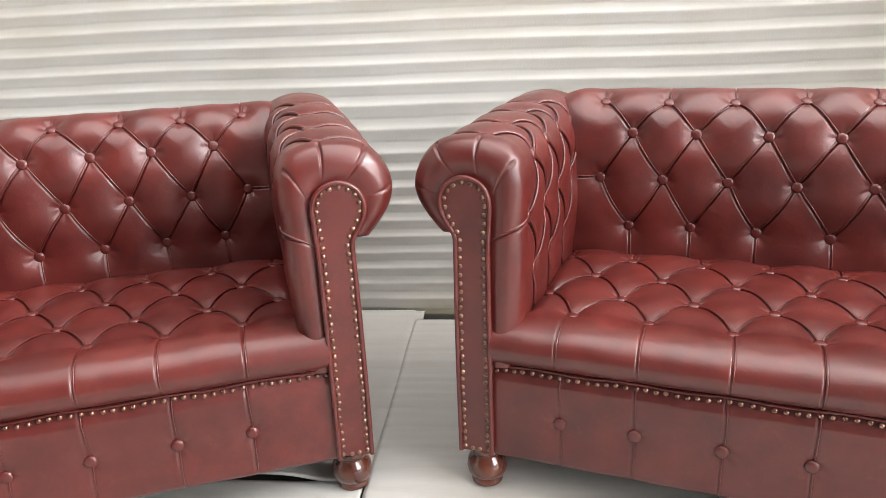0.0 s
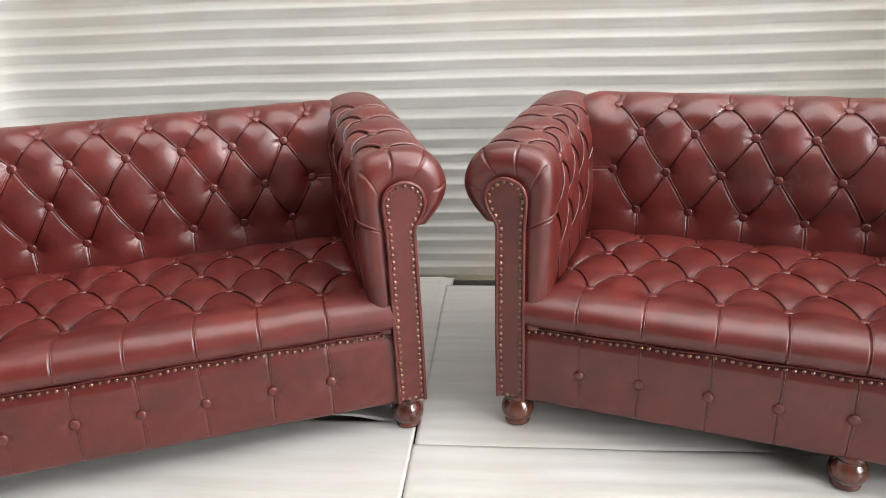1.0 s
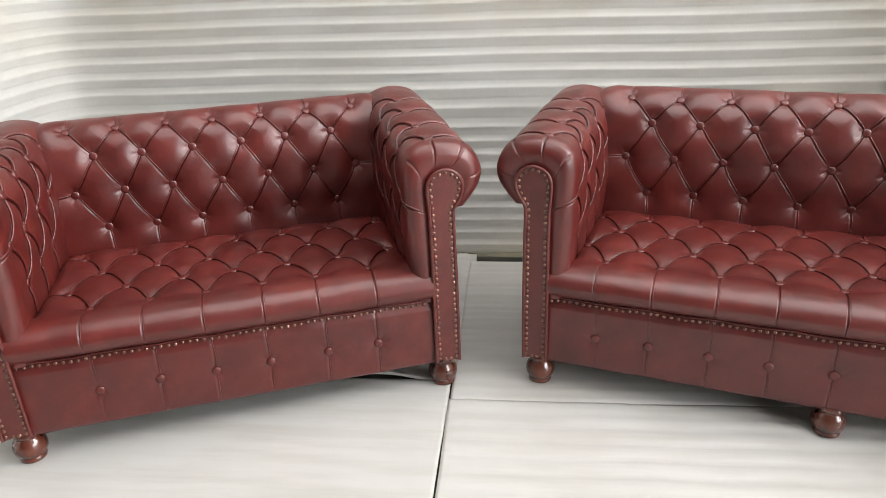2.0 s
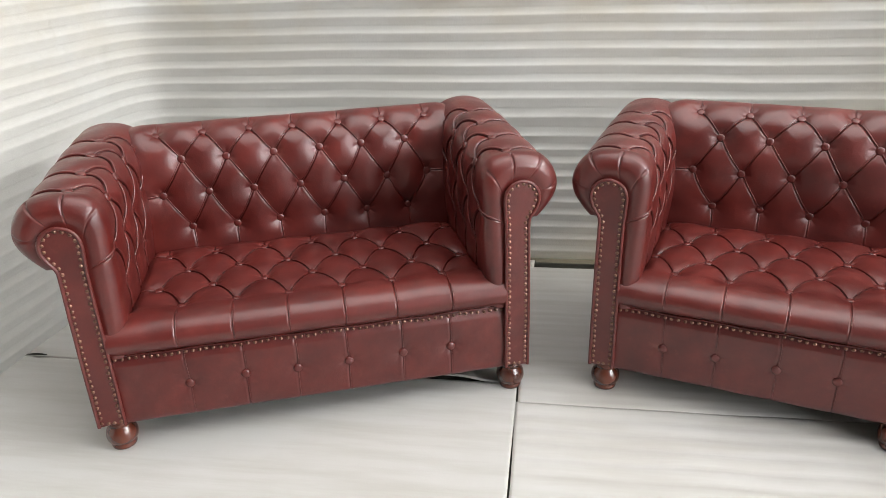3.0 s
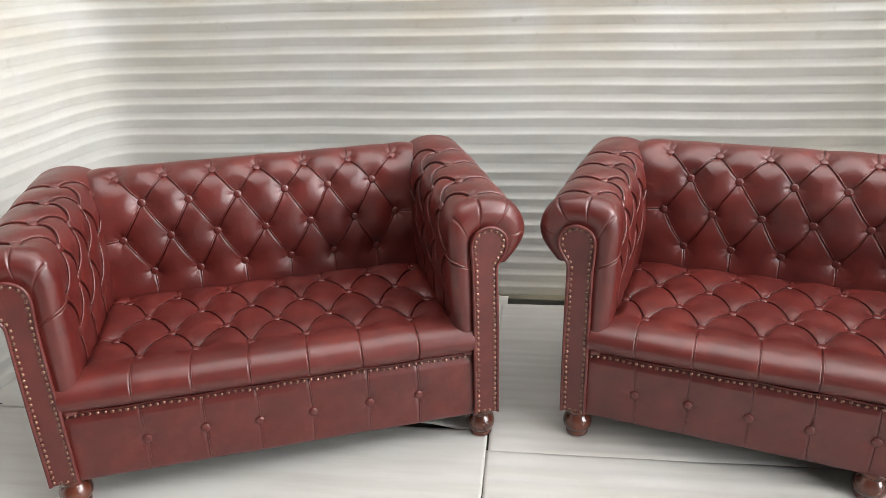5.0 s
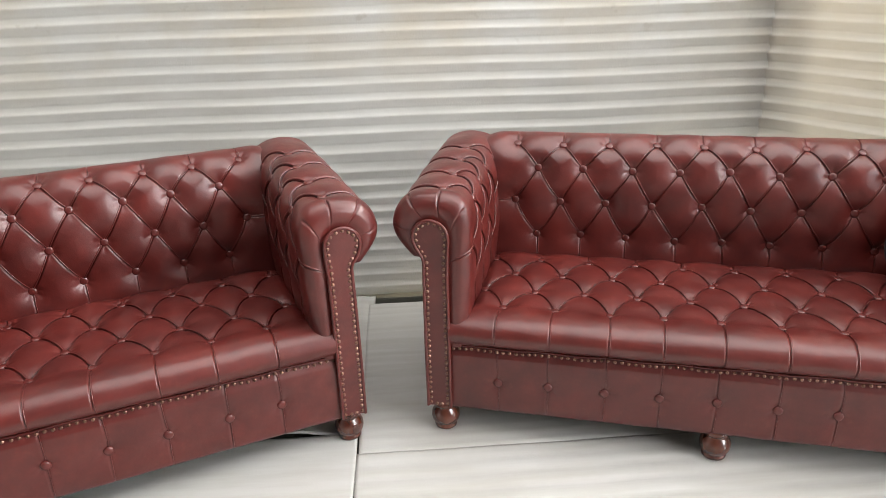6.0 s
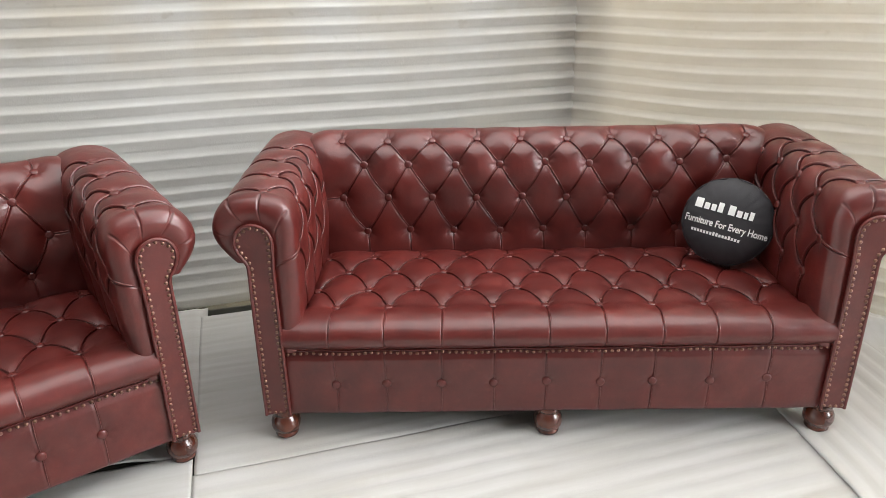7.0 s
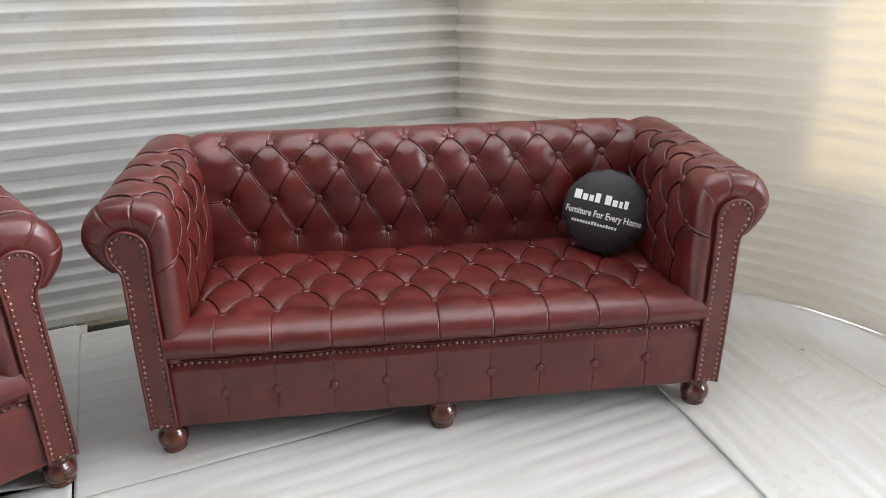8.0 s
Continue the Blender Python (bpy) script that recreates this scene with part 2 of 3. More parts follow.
def pleat_mesh(base, height, pleats, seed, lo, hi, radius=0.0028, over=(0.15, 1.0)):
    """The turned lips of all the pleats of one cushion, lying along their creases."""
    vs, fs, k, m = [], [], 0, 6
    for pleat in pleats:
        if pleat[4] < 0.5:
            continue
        n = max(int(math.hypot(pleat[2] - pleat[0], pleat[3] - pleat[1]) / 0.010), 6)
        q = pleat_line(pleat, seed, n)
        t = np.gradient(q, axis=0)
        t /= np.linalg.norm(t, axis=1)[:, None] + 1e-9
        side = np.stack([-t[:, 1], t[:, 0]], -1)
        side *= np.where(side @ np.array(over) < 0, -1, 1)[:, None]
        ok = (q[:, 0] > lo) & (q[:, 0] < hi) & (q[:, 1] > 0.002)
        q, side = q[ok], side[ok]
        n = len(q)
        if n < 4:
            continue
        q, far = q + radius * side, q + 0.0085 * side
        P, N = base_frame(base, q[:, :1], q[:, 1:])
        c = (P + N * (height(far[:, :1], far[:, 1:])[..., None] + (0.0 if radius > 0.004 else -0.35) * radius))[:, 0]
        N = N[:, 0]
        T = np.gradient(c, axis=0)
        T /= np.linalg.norm(T, axis=1)[:, None] + 1e-9
        S = np.cross(T, N)
        r = radius * (0.55 + 0.45 * min(pleat[4], 1.1)) * np.clip(np.minimum(np.arange(n), np.arange(n)[::-1]) / 2 + 0.35, 0, 1)
        a = np.arange(m) * 2 * math.pi / m
        co = c[None] + r[None, :, None] * (np.cos(a)[:, None, None] * S[None] + 0.8 * np.sin(a)[:, None, None] * N[None])
        vs.append(co.reshape(-1, 3))
        fs.append(grid_faces(m, n, loop=True) + k)
        k += m * n
    return mesh_from("pleat_folds", np.vstack(vs), np.vstack(fs), LEATHER)


def button_mesh():
    prof = [(0.0146, -0.006), (0.0148, 0.0), (0.0130, 0.0036), (0.007, 0.0050), (0.0004, 0.0054)]
    return lathe("button", prof, LEATHER, 14)


BUTTON = button_mesh()


def nails_mesh(points, out):
    """Domed nail heads at points on a face that looks along out (x or y unit steps)."""
    n, rings = 8, ((0.0058, 0.0), (0.0054, 0.0022), (0.0031, 0.0041), (0.0003, 0.0048))
    out = Vector(out)
    ux = Vector((1, 0, 0))
    uz = Vector((0, 0, 1))
    one = np.array([tuple(ux * (r * math.cos(k * 2 * math.pi / n)) + uz * (r * math.sin(k * 2 * math.pi / n)) + out * h) for k in range(n) for r, h in rings])
    f = grid_faces(n, len(rings), loop=True)
    rng = random.Random(5)
    vs, fs = [], []
    for i, p in enumerate(points):
        vs.append(one + np.array(p) + np.array([rng.uniform(-0.001, 0.001), 0, rng.uniform(-0.001, 0.001)]))
        fs.append(f + i * len(one))
    return mesh_from("nail_trim", np.vstack(vs), np.vstack(fs), BRASS)


def tube(name, path, radius, material, n=8):
    p = np.array(path, float)
    t = np.gradient(p, axis=0)
    t /= np.linalg.norm(t, axis=1)[:, None]
    side = np.cross(t, (0, 1, 0))
    side /= np.linalg.norm(side, axis=1)[:, None] + 1e-9
    up = np.cross(side, t)
    a = np.arange(n) * 2 * math.pi / n
    co = p[None] + radius * (np.cos(a)[:, None, None] * side[None] + np.sin(a)[:, None, None] * up[None])
    return mesh_from(name, co.reshape(-1, 3), grid_faces(n, len(p), loop=True), material)


STEP = 0.0023  # spacing of the leather's mesh
DEPTH = 0.81


def sheet_mesh(name, base, u0, u1, v1, height, flip=False, step=STEP):
    """A mesh over the patch u0..u1 by 0..v1 of base(U, V), raised by height(U, V) along its normal."""
    nu, nv = int((u1 - u0) / step) + 2, int(v1 / step) + 2
    U, V = np.meshgrid(np.linspace(u0, u1, nu), np.linspace(0, v1, nv), indexing="ij")
    P, N = base_frame(base, U, V)
    return mesh_from(name, (P + N * height(U, V)[..., None]).reshape(-1, 3), grid_faces(nu, nv, flip), LEATHER)


def base_frame(base, U, V, e=0.002):
    P = base(U, V)
    N = np.cross(base(U + e, V) - base(U - e, V), base(U, V + e) - base(U, V - e))
    return P, N / (np.linalg.norm(N, axis=-1, keepdims=True) + 1e-12)


def put_buttons(base, spots, height, parent, flip=1, lift=0.004):
    for u, v in spots:
        U, V = np.array([[u]]), np.array([[v]])
        P, N = base_frame(base, U, V)
        n = Vector(N[0, 0]) * flip
        p = Vector(P[0, 0]) + n * float(height(U, V)[0, 0] + lift)
        part("button", BUTTON, parent, Matrix.Translation(p) @ n.to_track_quat("Z", "Y").to_matrix().to_4x4())


def diamonds(rows, force=(1.0, 0.75), bow=0.0):
    """Pleats between each button and its two neighbours in the next row. rows: lists of (u, v)."""
    out = []
    for a, b in zip(rows, rows[1:]):
        gap = abs(a[1][0] - a[0][0]) * 0.75
        for p in a:
            for q in b:
                if abs(p[0] - q[0]) < gap:
                    out.append((*p, *q, force[0] if q[0] < p[0] else force[1], bow))
    return out


def at_height(curve, length, z, k=1, lo=0.0):
    """The length along a profile at which its k-th coordinate first reaches z."""
    i = np.argmax((curve[:, k] >= z) & (length >= lo))
    return float(length[i])


# ---- backrest ----
BACK, BACK_S = spline([(0.622, 0.37), (0.614, 0.44), (0.612, 0.50), (0.609, 0.57), (0.609, 0.64), (0.614, 0.70), (0.625, 0.765), (0.642, 0.804), (0.668, 0.831),
                       (0.702, 0.8425), (0.742, 0.838), (0.776, 0.819), (0.797, 0.787), (0.803, 0.75), (0.797, 0.71), (0.785, 0.68)])


def back_base(U, V):
    return np.stack([U, np.interp(V, BACK_S, BACK[:, 0]), np.interp(V, BACK_S, BACK[:, 1])], -1)


def backrest(sofa, W, cols, pitch, shift):
    """cols: buttons in the lowest row; every other row has one more."""
    vl, vm, vt, vc = (at_height(BACK, BACK_S, z) for z in (0.503, 0.632, 0.758, 0.833))
    xs = [shift + (i - (cols - 1) / 2) * pitch for i in range(cols)]
    xw = [shift + (i - cols / 2) * pitch for i in range(cols + 1)]
    rng = random.Random(cols)
    jit = lambda: rng.uniform(-0.005, 0.005)
    rows = [[(x + jit(), v + jit()) for x in r] for r, v in ((xs, vl), (xw, vm), (xs, vt), (xw, vc))]
    pleats = diamonds(rows, (0.75, 1.0))
    end = BACK_S[-1]
    pleats += [(u, v, u + 0.004, 0.0, 0.6, 0) for u, v in rows[0]]
    pleats += [(u, v, u, end, 0.6, 0) for u, v in rows[3]]
    for s, k in ((-1, 0), (1, -1)):
        u, v = rows[1][k]
        pleats.append((u, v, s * W, v, 0.9, 0))
    spots = [b for r in rows for b in r]
    fade = lambda V: np.clip((end - V) / 0.05, 0, 1)
    h = lambda U, V: tuft(U, V, spots, pleats, 0.0072, 0.0200, 11 + cols, cut=0.0070, tight=0.26) * fade(V) - 0.016 * np.clip((np.abs(U) - (W - 0.16)) / 0.072, 0, 1) ** 2 * np.clip((V - 0.30) / 0.12, 0, 1)
    e = W - 0.088
    ob = part("backrest", sheet_mesh("backrest", back_base, -e, e, end, h, flip=False), sofa)
    put_buttons(back_base, spots, h, ob)
    tagged(part("pleat_folds", pleat_mesh(back_base, h, pleats, 11 + cols, -e, e), ob), kind="stuff")
    part("back_panel", box_mesh("back_panel", -e, e, 0.70, 0.79, 0.115, 0.75, LEATHER, 0.012), sofa)


# ---- arms: rolled outward, with a keyhole facing in front ----
ARM, ARM_S = spline([(0.098, 0.335, 0.076, 0.335), (0.108, 0.42, 0.076, 0.42), (0.118, 0.52, 0.076, 0.52), (0.125, 0.62, 0.077, 0.60), (0.127, 0.70, 0.079, 0.65),
                     (0.124, 0.765, 0.082, 0.70), (0.110, 0.802, 0.079, 0.728), (0.081, 0.819, 0.066, 0.752), (0.043, 0.827, 0.045, 0.763), (0.005, 0.824, 0.025, 0.766),
                     (-0.033, 0.812, 0.004, 0.761), (-0.059, 0.786, -0.014, 0.747), (-0.073, 0.752, -0.026, 0.723), (-0.068, 0.720, -0.027, 0.700), (-0.051, 0.690, -0.020, 0.675),
                     (-0.027, 0.662, -0.006, 0.655), (0.002, 0.636, 0.003, 0.640)])
CAP = 0.075  # length of leather that turns in round the front and the back ends


RISE, SPLAY = 0.0, 0.0  # how far the roll climbs and leans outward towards the back


def arm_base(U, V):
    """U runs from the front facing (0) to the back; V up the inside, over the roll and under it. x points inward."""
    c = [np.interp(V, ARM_S, ARM[:, k]) for k in range(4)]
    tot = DEPTH - 0.02 + 2 * CAP - 0.10
    f = np.clip((CAP - U) / CAP, 0, 1) * math.pi / 2
    b = np.clip((U - (tot - CAP)) / CAP, 0, 1) * math.pi / 2
    a = np.maximum(f, b)
    w = np.cos(a) ** 0.8
    y = np.clip(U - CAP, 0, tot - 2 * CAP) + 0.052 - 0.050 * np.sin(f) + 0.045 * np.sin(b)
    z = c[3] + (c[1] - c[3]) * w
    k = np.clip((y - 0.06) / 0.52, 0, 1)
    k = k * k * (3 - 2 * k) * np.clip((z - 0.58) / 0.24, 0, 1)
    return np.stack([c[2] + (c[0] - c[2]) * w - SPLAY * k, y, z + RISE * k], -1)


ARM_LEN = DEPTH - 0.02 + 2 * CAP - 0.10
_y0 = CAP - 0.052
_vc = at_height(ARM, ARM_S, 0.8265)
_v2, _v3, _v4 = (at_height(ARM, ARM_S, z) for z in (0.785, 0.662, 0.520))
_rng = random.Random(3)
_j = lambda: _rng.uniform(-0.004, 0.004)
_a = [0.088 + 0.151 * i for i in range(4)]
_b = [0.088 + 0.151 * (i + 0.5) for i in range(4)]
ARM_ROWS = [[(_y0 + y + _j(), v + _j()) for y in ys] for ys, v in ((_b[:3], _v4), (_a, _v3), (_b[:4], _v2), (_a, _vc))]
ARM_SPOTS = [b for r in ARM_ROWS for b in r]
_end = float(ARM_S[-1])
ARM_PLEATS = diamonds(ARM_ROWS[:2], (1, 0.8), (0.010, 0.0)) + diamonds(ARM_ROWS[1:3], (1, 0.8), (0.014, 0.0)) + diamonds(ARM_ROWS[2:], (1.1, 1.0), (0.020, 0.0))
ARM_PLEATS += [(u, v, u, 0.0, 0.8, 0) for u, v in ARM_ROWS[0]]
ARM_PLEATS += [(u, v, u - 0.004, _end, 1.1, (0.022, 0.0)) for u, v in ARM_ROWS[3]]
ARM_PLEATS += [(0.0, _v3, *ARM_ROWS[1][0], 0.6, 0)]
for _v, _l, _s in ((_vc - 0.012, 0.060, 0.36), (_vc + 0.075, 0.064, 0.36), (_vc + 0.150, 0.050, 0.28), (_vc - 0.085, 0.050, 0.28)):
    ARM_PLEATS.append((0.0, _v, _l, _v + 0.010, _s, 0.005))


def arm_height(U, V):
    ends = np.clip(U / 0.05, 0.12, 1) * np.clip((ARM_LEN - U) / 0.05, 0.1, 1) * np.clip((_end - V) / 0.03, 0.1, 1)
    return tuft(U, V, ARM_SPOTS, ARM_PLEATS, 0.0100, 0.0105, 21, cut=0.0190, tight=0.45) * ends + 0.007 * np.clip(U / 0.03, 0, 1) * np.clip((ARM_LEN - U) / 0.03, 0, 1) * np.clip((_end - V) / 0.03, 0, 1)


PANEL_OUT = [(0.0, 0.108), (0.0, 0.30), (0.002, 0.50), (0.004, 0.61), (0.002, 0.642), (-0.010, 0.662), (-0.022, 0.683), (-0.028, 0.708), (-0.024, 0.733), (-0.011, 0.752),
             (0.006, 0.763), (0.026, 0.768), (0.046, 0.764), (0.064, 0.754), (0.076, 0.738), (0.082, 0.712), (0.080, 0.67), (0.077, 0.61), (0.076, 0.45), (0.076, 0.25), (0.076, 0.108)]
PANEL, PANEL_S = spline(PANEL_OUT, 160)


def panel_mesh():
    bm = bmesh.new()
    pts = [(o, z) for o, z in PANEL[::2]]
    front = [bm.verts.new((o, -0.010, z)) for o, z in pts]
    bm.faces.new(front)
    r = bmesh.ops.extrude_face_region(bm, geom=bm.faces[:])
    for v in r["geom"]:
        if isinstance(v, bmesh.types.BMVert):
            v.co.y = 0.03
    return mesh_bm("front_panel", bm, LEATHER, False)


def panel_inner(d):
    t = np.gradient(PANEL, axis=0)
    t /= np.linalg.norm(t, axis=1)[:, None]
    return PANEL + d * np.stack([t[:, 1], -t[:, 0]], -1)


def panel_nails():
    q = panel_inner(0.0100)
    q = q[(q[:, 1] > 0.115)]
    s = np.concatenate([[0], np.cumsum(np.linalg.norm(np.diff(q, axis=0), axis=1))])
    e = np.arange(0.004, s[-1], 0.0196)
    pts = [(np.interp(k, s, q[:, 0]), -0.010, np.interp(k, s, q[:, 1])) for k in e]
    pts += [(0.0115 + 0.0178 * k, -0.010, 0.1185) for k in (1, 2)]
    return nails_mesh(pts, (0, -1, 0))


def mirrored(me):
    m = me.copy()
    m.transform(Matrix.Diagonal((-1, 1, 1, 1)))
    m.flip_normals()
    return m


def pair(me):
    return {1: me, -1: mirrored(me)}


PANEL_MESH = pair(panel_mesh())
NAIL_MESH = pair(panel_nails())
PIPE_MESH = pair(tube("piping", [(o, -0.0105, z) for o, z in PANEL], 0.0056, LEATHER))
SIDE_MESH = pair(box_mesh("side_panel", 0.0, 0.09, 0.012, DEPTH - 0.02, 0.112, 0.66, LEATHER, 0.01))


def arms(sofa, W, rise, splay):
    """Both arms of one sofa."""
    global RISE, SPLAY
    RISE, SPLAY = rise, splay
    sheet = pair(sheet_mesh("arm", arm_base, 0.0, ARM_LEN, _end, arm_height))
    fold = pair(pleat_mesh(arm_base, arm_height, ARM_PLEATS, 21, 0.004, ARM_LEN, 0.0052, (1.0, 0.1)))
    for k in (1, -1):
        ob = part("arm", sheet[k], sofa, Matrix.Translation((-k * W, 0, 0)))
        part("front_panel", PANEL_MESH[k], ob, None, "flat leather facing edged with brass nails")
        tagged(part("pleat_folds", fold[k], ob), kind="stuff")
        part("piping", PIPE_MESH[k], ob)
        part("nail_trim", NAIL_MESH[k], ob, None, "row of domed antique brass nails")
        part("side_panel", SIDE_MESH[k], ob)
        put_buttons(lambda U, V: arm_base(U, V) * np.array([k, 1, 1]), ARM_SPOTS, arm_height, ob, k, 0.005)


# ---- seat ----
SEAT, SEAT_S = spline([(0.038, 0.339), (0.016, 0.3425), (0.002, 0.362), (0.001, 0.388), (0.018, 0.410), (0.054, 0.4185), (0.10, 0.4175), (0.14, 0.415), (0.27, 0.414), (0.41, 0.415), (0.525, 0.416), (0.570, 0.414), (0.594, 0.400), (0.606, 0.366)])


def seat_base(U, V):
    return np.stack([U, np.interp(V, SEAT_S, SEAT[:, 0]), np.interp(V, SEAT_S, SEAT[:, 1])], -1)


def seat(sofa, W, cols, pitch, shift):
    vs = [at_height(SEAT, SEAT_S, y, 0, 0.08) for y in (0.138, 0.272, 0.408, 0.540)]
    rng = random.Random(cols + 40)
    jit = lambda: rng.uniform(-0.005, 0.005)
    rows = []
    for i, v in enumerate(vs):
        n = cols + i % 2
        rows.append([(shift + (k - (n - 1) / 2) * pitch + jit(), v + jit()) for k in range(n)])
    pleats = diamonds(rows, (1.0, 0.9), 0.012)
    pleats += [(u, v, u - 0.004, 0.0, 0.6, 0) for u, v in rows[0]]
    pleats += [(u, v, u, float(SEAT_S[-1]), 0.6, 0) for u, v in rows[3]]
    for s, k in ((-1, 0), (1, -1)):
        for r in (1, 3):
            u, v = rows[r][k]
            pleats.append((u, v, s * W, v + 0.01, 0.8, 0))
    spots = [b for r in rows for b in r]

    def h(U, V):
        low = np.clip((V - 0.008) / 0.06, 0, 1)
        dip = np.clip((np.abs(U) - (W - 0.165)) / 0.035, 0, 1.5) ** 2 * np.clip((V - 0.16) / 0.05, 0, 1)
        low = low * (1 - 0.35 * dip)
        return -0.010 * dip + tuft(U, V, spots, pleats, 0.0085, 0.0120, 31 + cols, cut=0.0080, tight=0.34) * low

    e = W - 0.0775
    ob = part("seat", sheet_mesh("seat", seat_base, -e, e, float(SEAT_S[-1]), h), sofa)
    put_buttons(seat_base, spots, h, ob, 1, 0.0015)
    tagged(part("pleat_folds", pleat_mesh(seat_base, h, pleats, 31 + cols, -e, e), ob), kind="stuff")


# ---- base rail ----
RAIL, RAIL_S = spline([(0.075, 0.098), (0.040, 0.097), (0.026, 0.103), (0.020, 0.125), (0.0185, 0.17), (0.018, 0.21), (0.0185, 0.26), (0.021, 0.31), (0.026, 0.345)])


def rail_base(U, V):
    return np.stack([U, np.interp(V, RAIL_S, RAIL[:, 0]), np.interp(V, RAIL_S, RAIL[:, 1])], -1)


def rail(sofa, W, xs):
    vb = at_height(RAIL, RAIL_S, 0.212, 1, 0.06)
    end = float(RAIL_S[-1])
    rng = random.Random(len(xs) + 70)
    spots = [(x, vb + rng.uniform(-0.005, 0.005)) for x in xs]
    pleats = []
    for u, v in spots:
        pleats += [(u, v, u - 0.003, 0.0, 0.55, 0), (u, v, u + rng.uniform(-0.006, 0.004), end, 0.55, 0)]

    def h(U, V):
        return tuft(U, V, spots, pleats, 0.0070, 0.0105, 51 + len(xs)) * np.clip((V - 0.02) / 0.04, 0, 1) * np.clip((end - V) / 0.045, 0.25, 1)

    e = W - 0.0775
    ob = part("base", sheet_mesh("base", rail_base, -e, e, end, h, step=0.004), sofa)
    put_buttons(rail_base, spots, h, ob)
    tagged(part("pleat_folds", pleat_mesh(rail_base, h, pleats, 51 + len(xs), -e, e, 0.0022, (1.0, 0.1)), ob), kind="stuff")
    n = int(2 * (e - 0.008) / 0.0202)
    pts = []
    for i in range(n + 1):
        x = -e + 0.008 + 2 * (e - 0.008) * i / n
        pts.append((x, 0.0085, 0.3250 + 0.002 * math.sin(x * 31) + rng.uniform(-0.001, 0.001)))
    part("nail_trim", nails_mesh(pts, (0, -1, 0)), ob, None, "row of domed antique brass nails")
    part("welt", tube("welt", [(x, 0.0120, 0.3335 + 0.002 * math.sin(x * 31)) for x in np.linspace(-e, e, 120)], 0.0034, LEATHER), ob)
    part("underside", box_mesh("underside", -W + 0.01, W - 0.01, 0.05, DEPTH - 0.03, 0.112, 0.33, CONCRETE), sofa, None, "dark cloth lining")


FOOT = lathe("foot", [(0.0005, 0.0), (0.033, 0.0), (0.0375, 0.003), (0.0385, 0.009), (0.0365, 0.014), (0.0350, 0.017), (0.0400, 0.021), (0.0460, 0.031), (0.0485, 0.044), (0.0470, 0.058),
                      (0.0420, 0.070), (0.0350, 0.078), (0.0335, 0.082), (0.0375, 0.086), (0.0385, 0.092), (0.0365, 0.098), (0.0340, 0.104), (0.0335, 0.113), (0.0005, 0.113)], WALNUT, 32)


def chesterfield(name, label, m, W, cols, back, seat_pitch, rail_xs, middle, roll):
    sofa = tagged(new(name), label, "sofa")
    sofa.matrix_basis = m
    backrest(sofa, W, cols, *back)
    seat(sofa, W, cols, *seat_pitch)
    rail(sofa, W, rail_xs)
    arms(sofa, W, *roll)
    spots = [(s * (W - 0.045), y) for s in (-1, 1) for y in (0.043, DEPTH - 0.07)]
    spots += [(-0.012, y) for y in (0.043, DEPTH - 0.07)] if middle else []
    for i, (x, y) in enumerate(spots):
        part("foot", FOOT, sofa, pose(x, y, 0, 0, 0, 40 * i), "turned dark walnut bun foot")
    return sofa


chesterfield("loveseat", "oxblood red leather two-seat sofa, deep-buttoned with rolled arms", Matrix.Identity(4), 0.69, 6, (0.1625, -0.003), (0.170, 0.010),
             (-0.406, -0.236, -0.075, 0.089, 0.267, 0.427), False, (0.027, 0.0))
MB = pose(1.6458, -0.6169, 0, 0, 0, -37.07)
chesterfield("long_sofa", "oxblood red leather three-seat sofa, deep-buttoned with rolled arms", MB, 0.9325, 9, (0.1668, 0.024), (0.1703, -0.019),
             (-0.702, -0.540, -0.364, -0.197, -0.028, 0.145, 0.310, 0.494, 0.674), True, (0.008, 0.016))


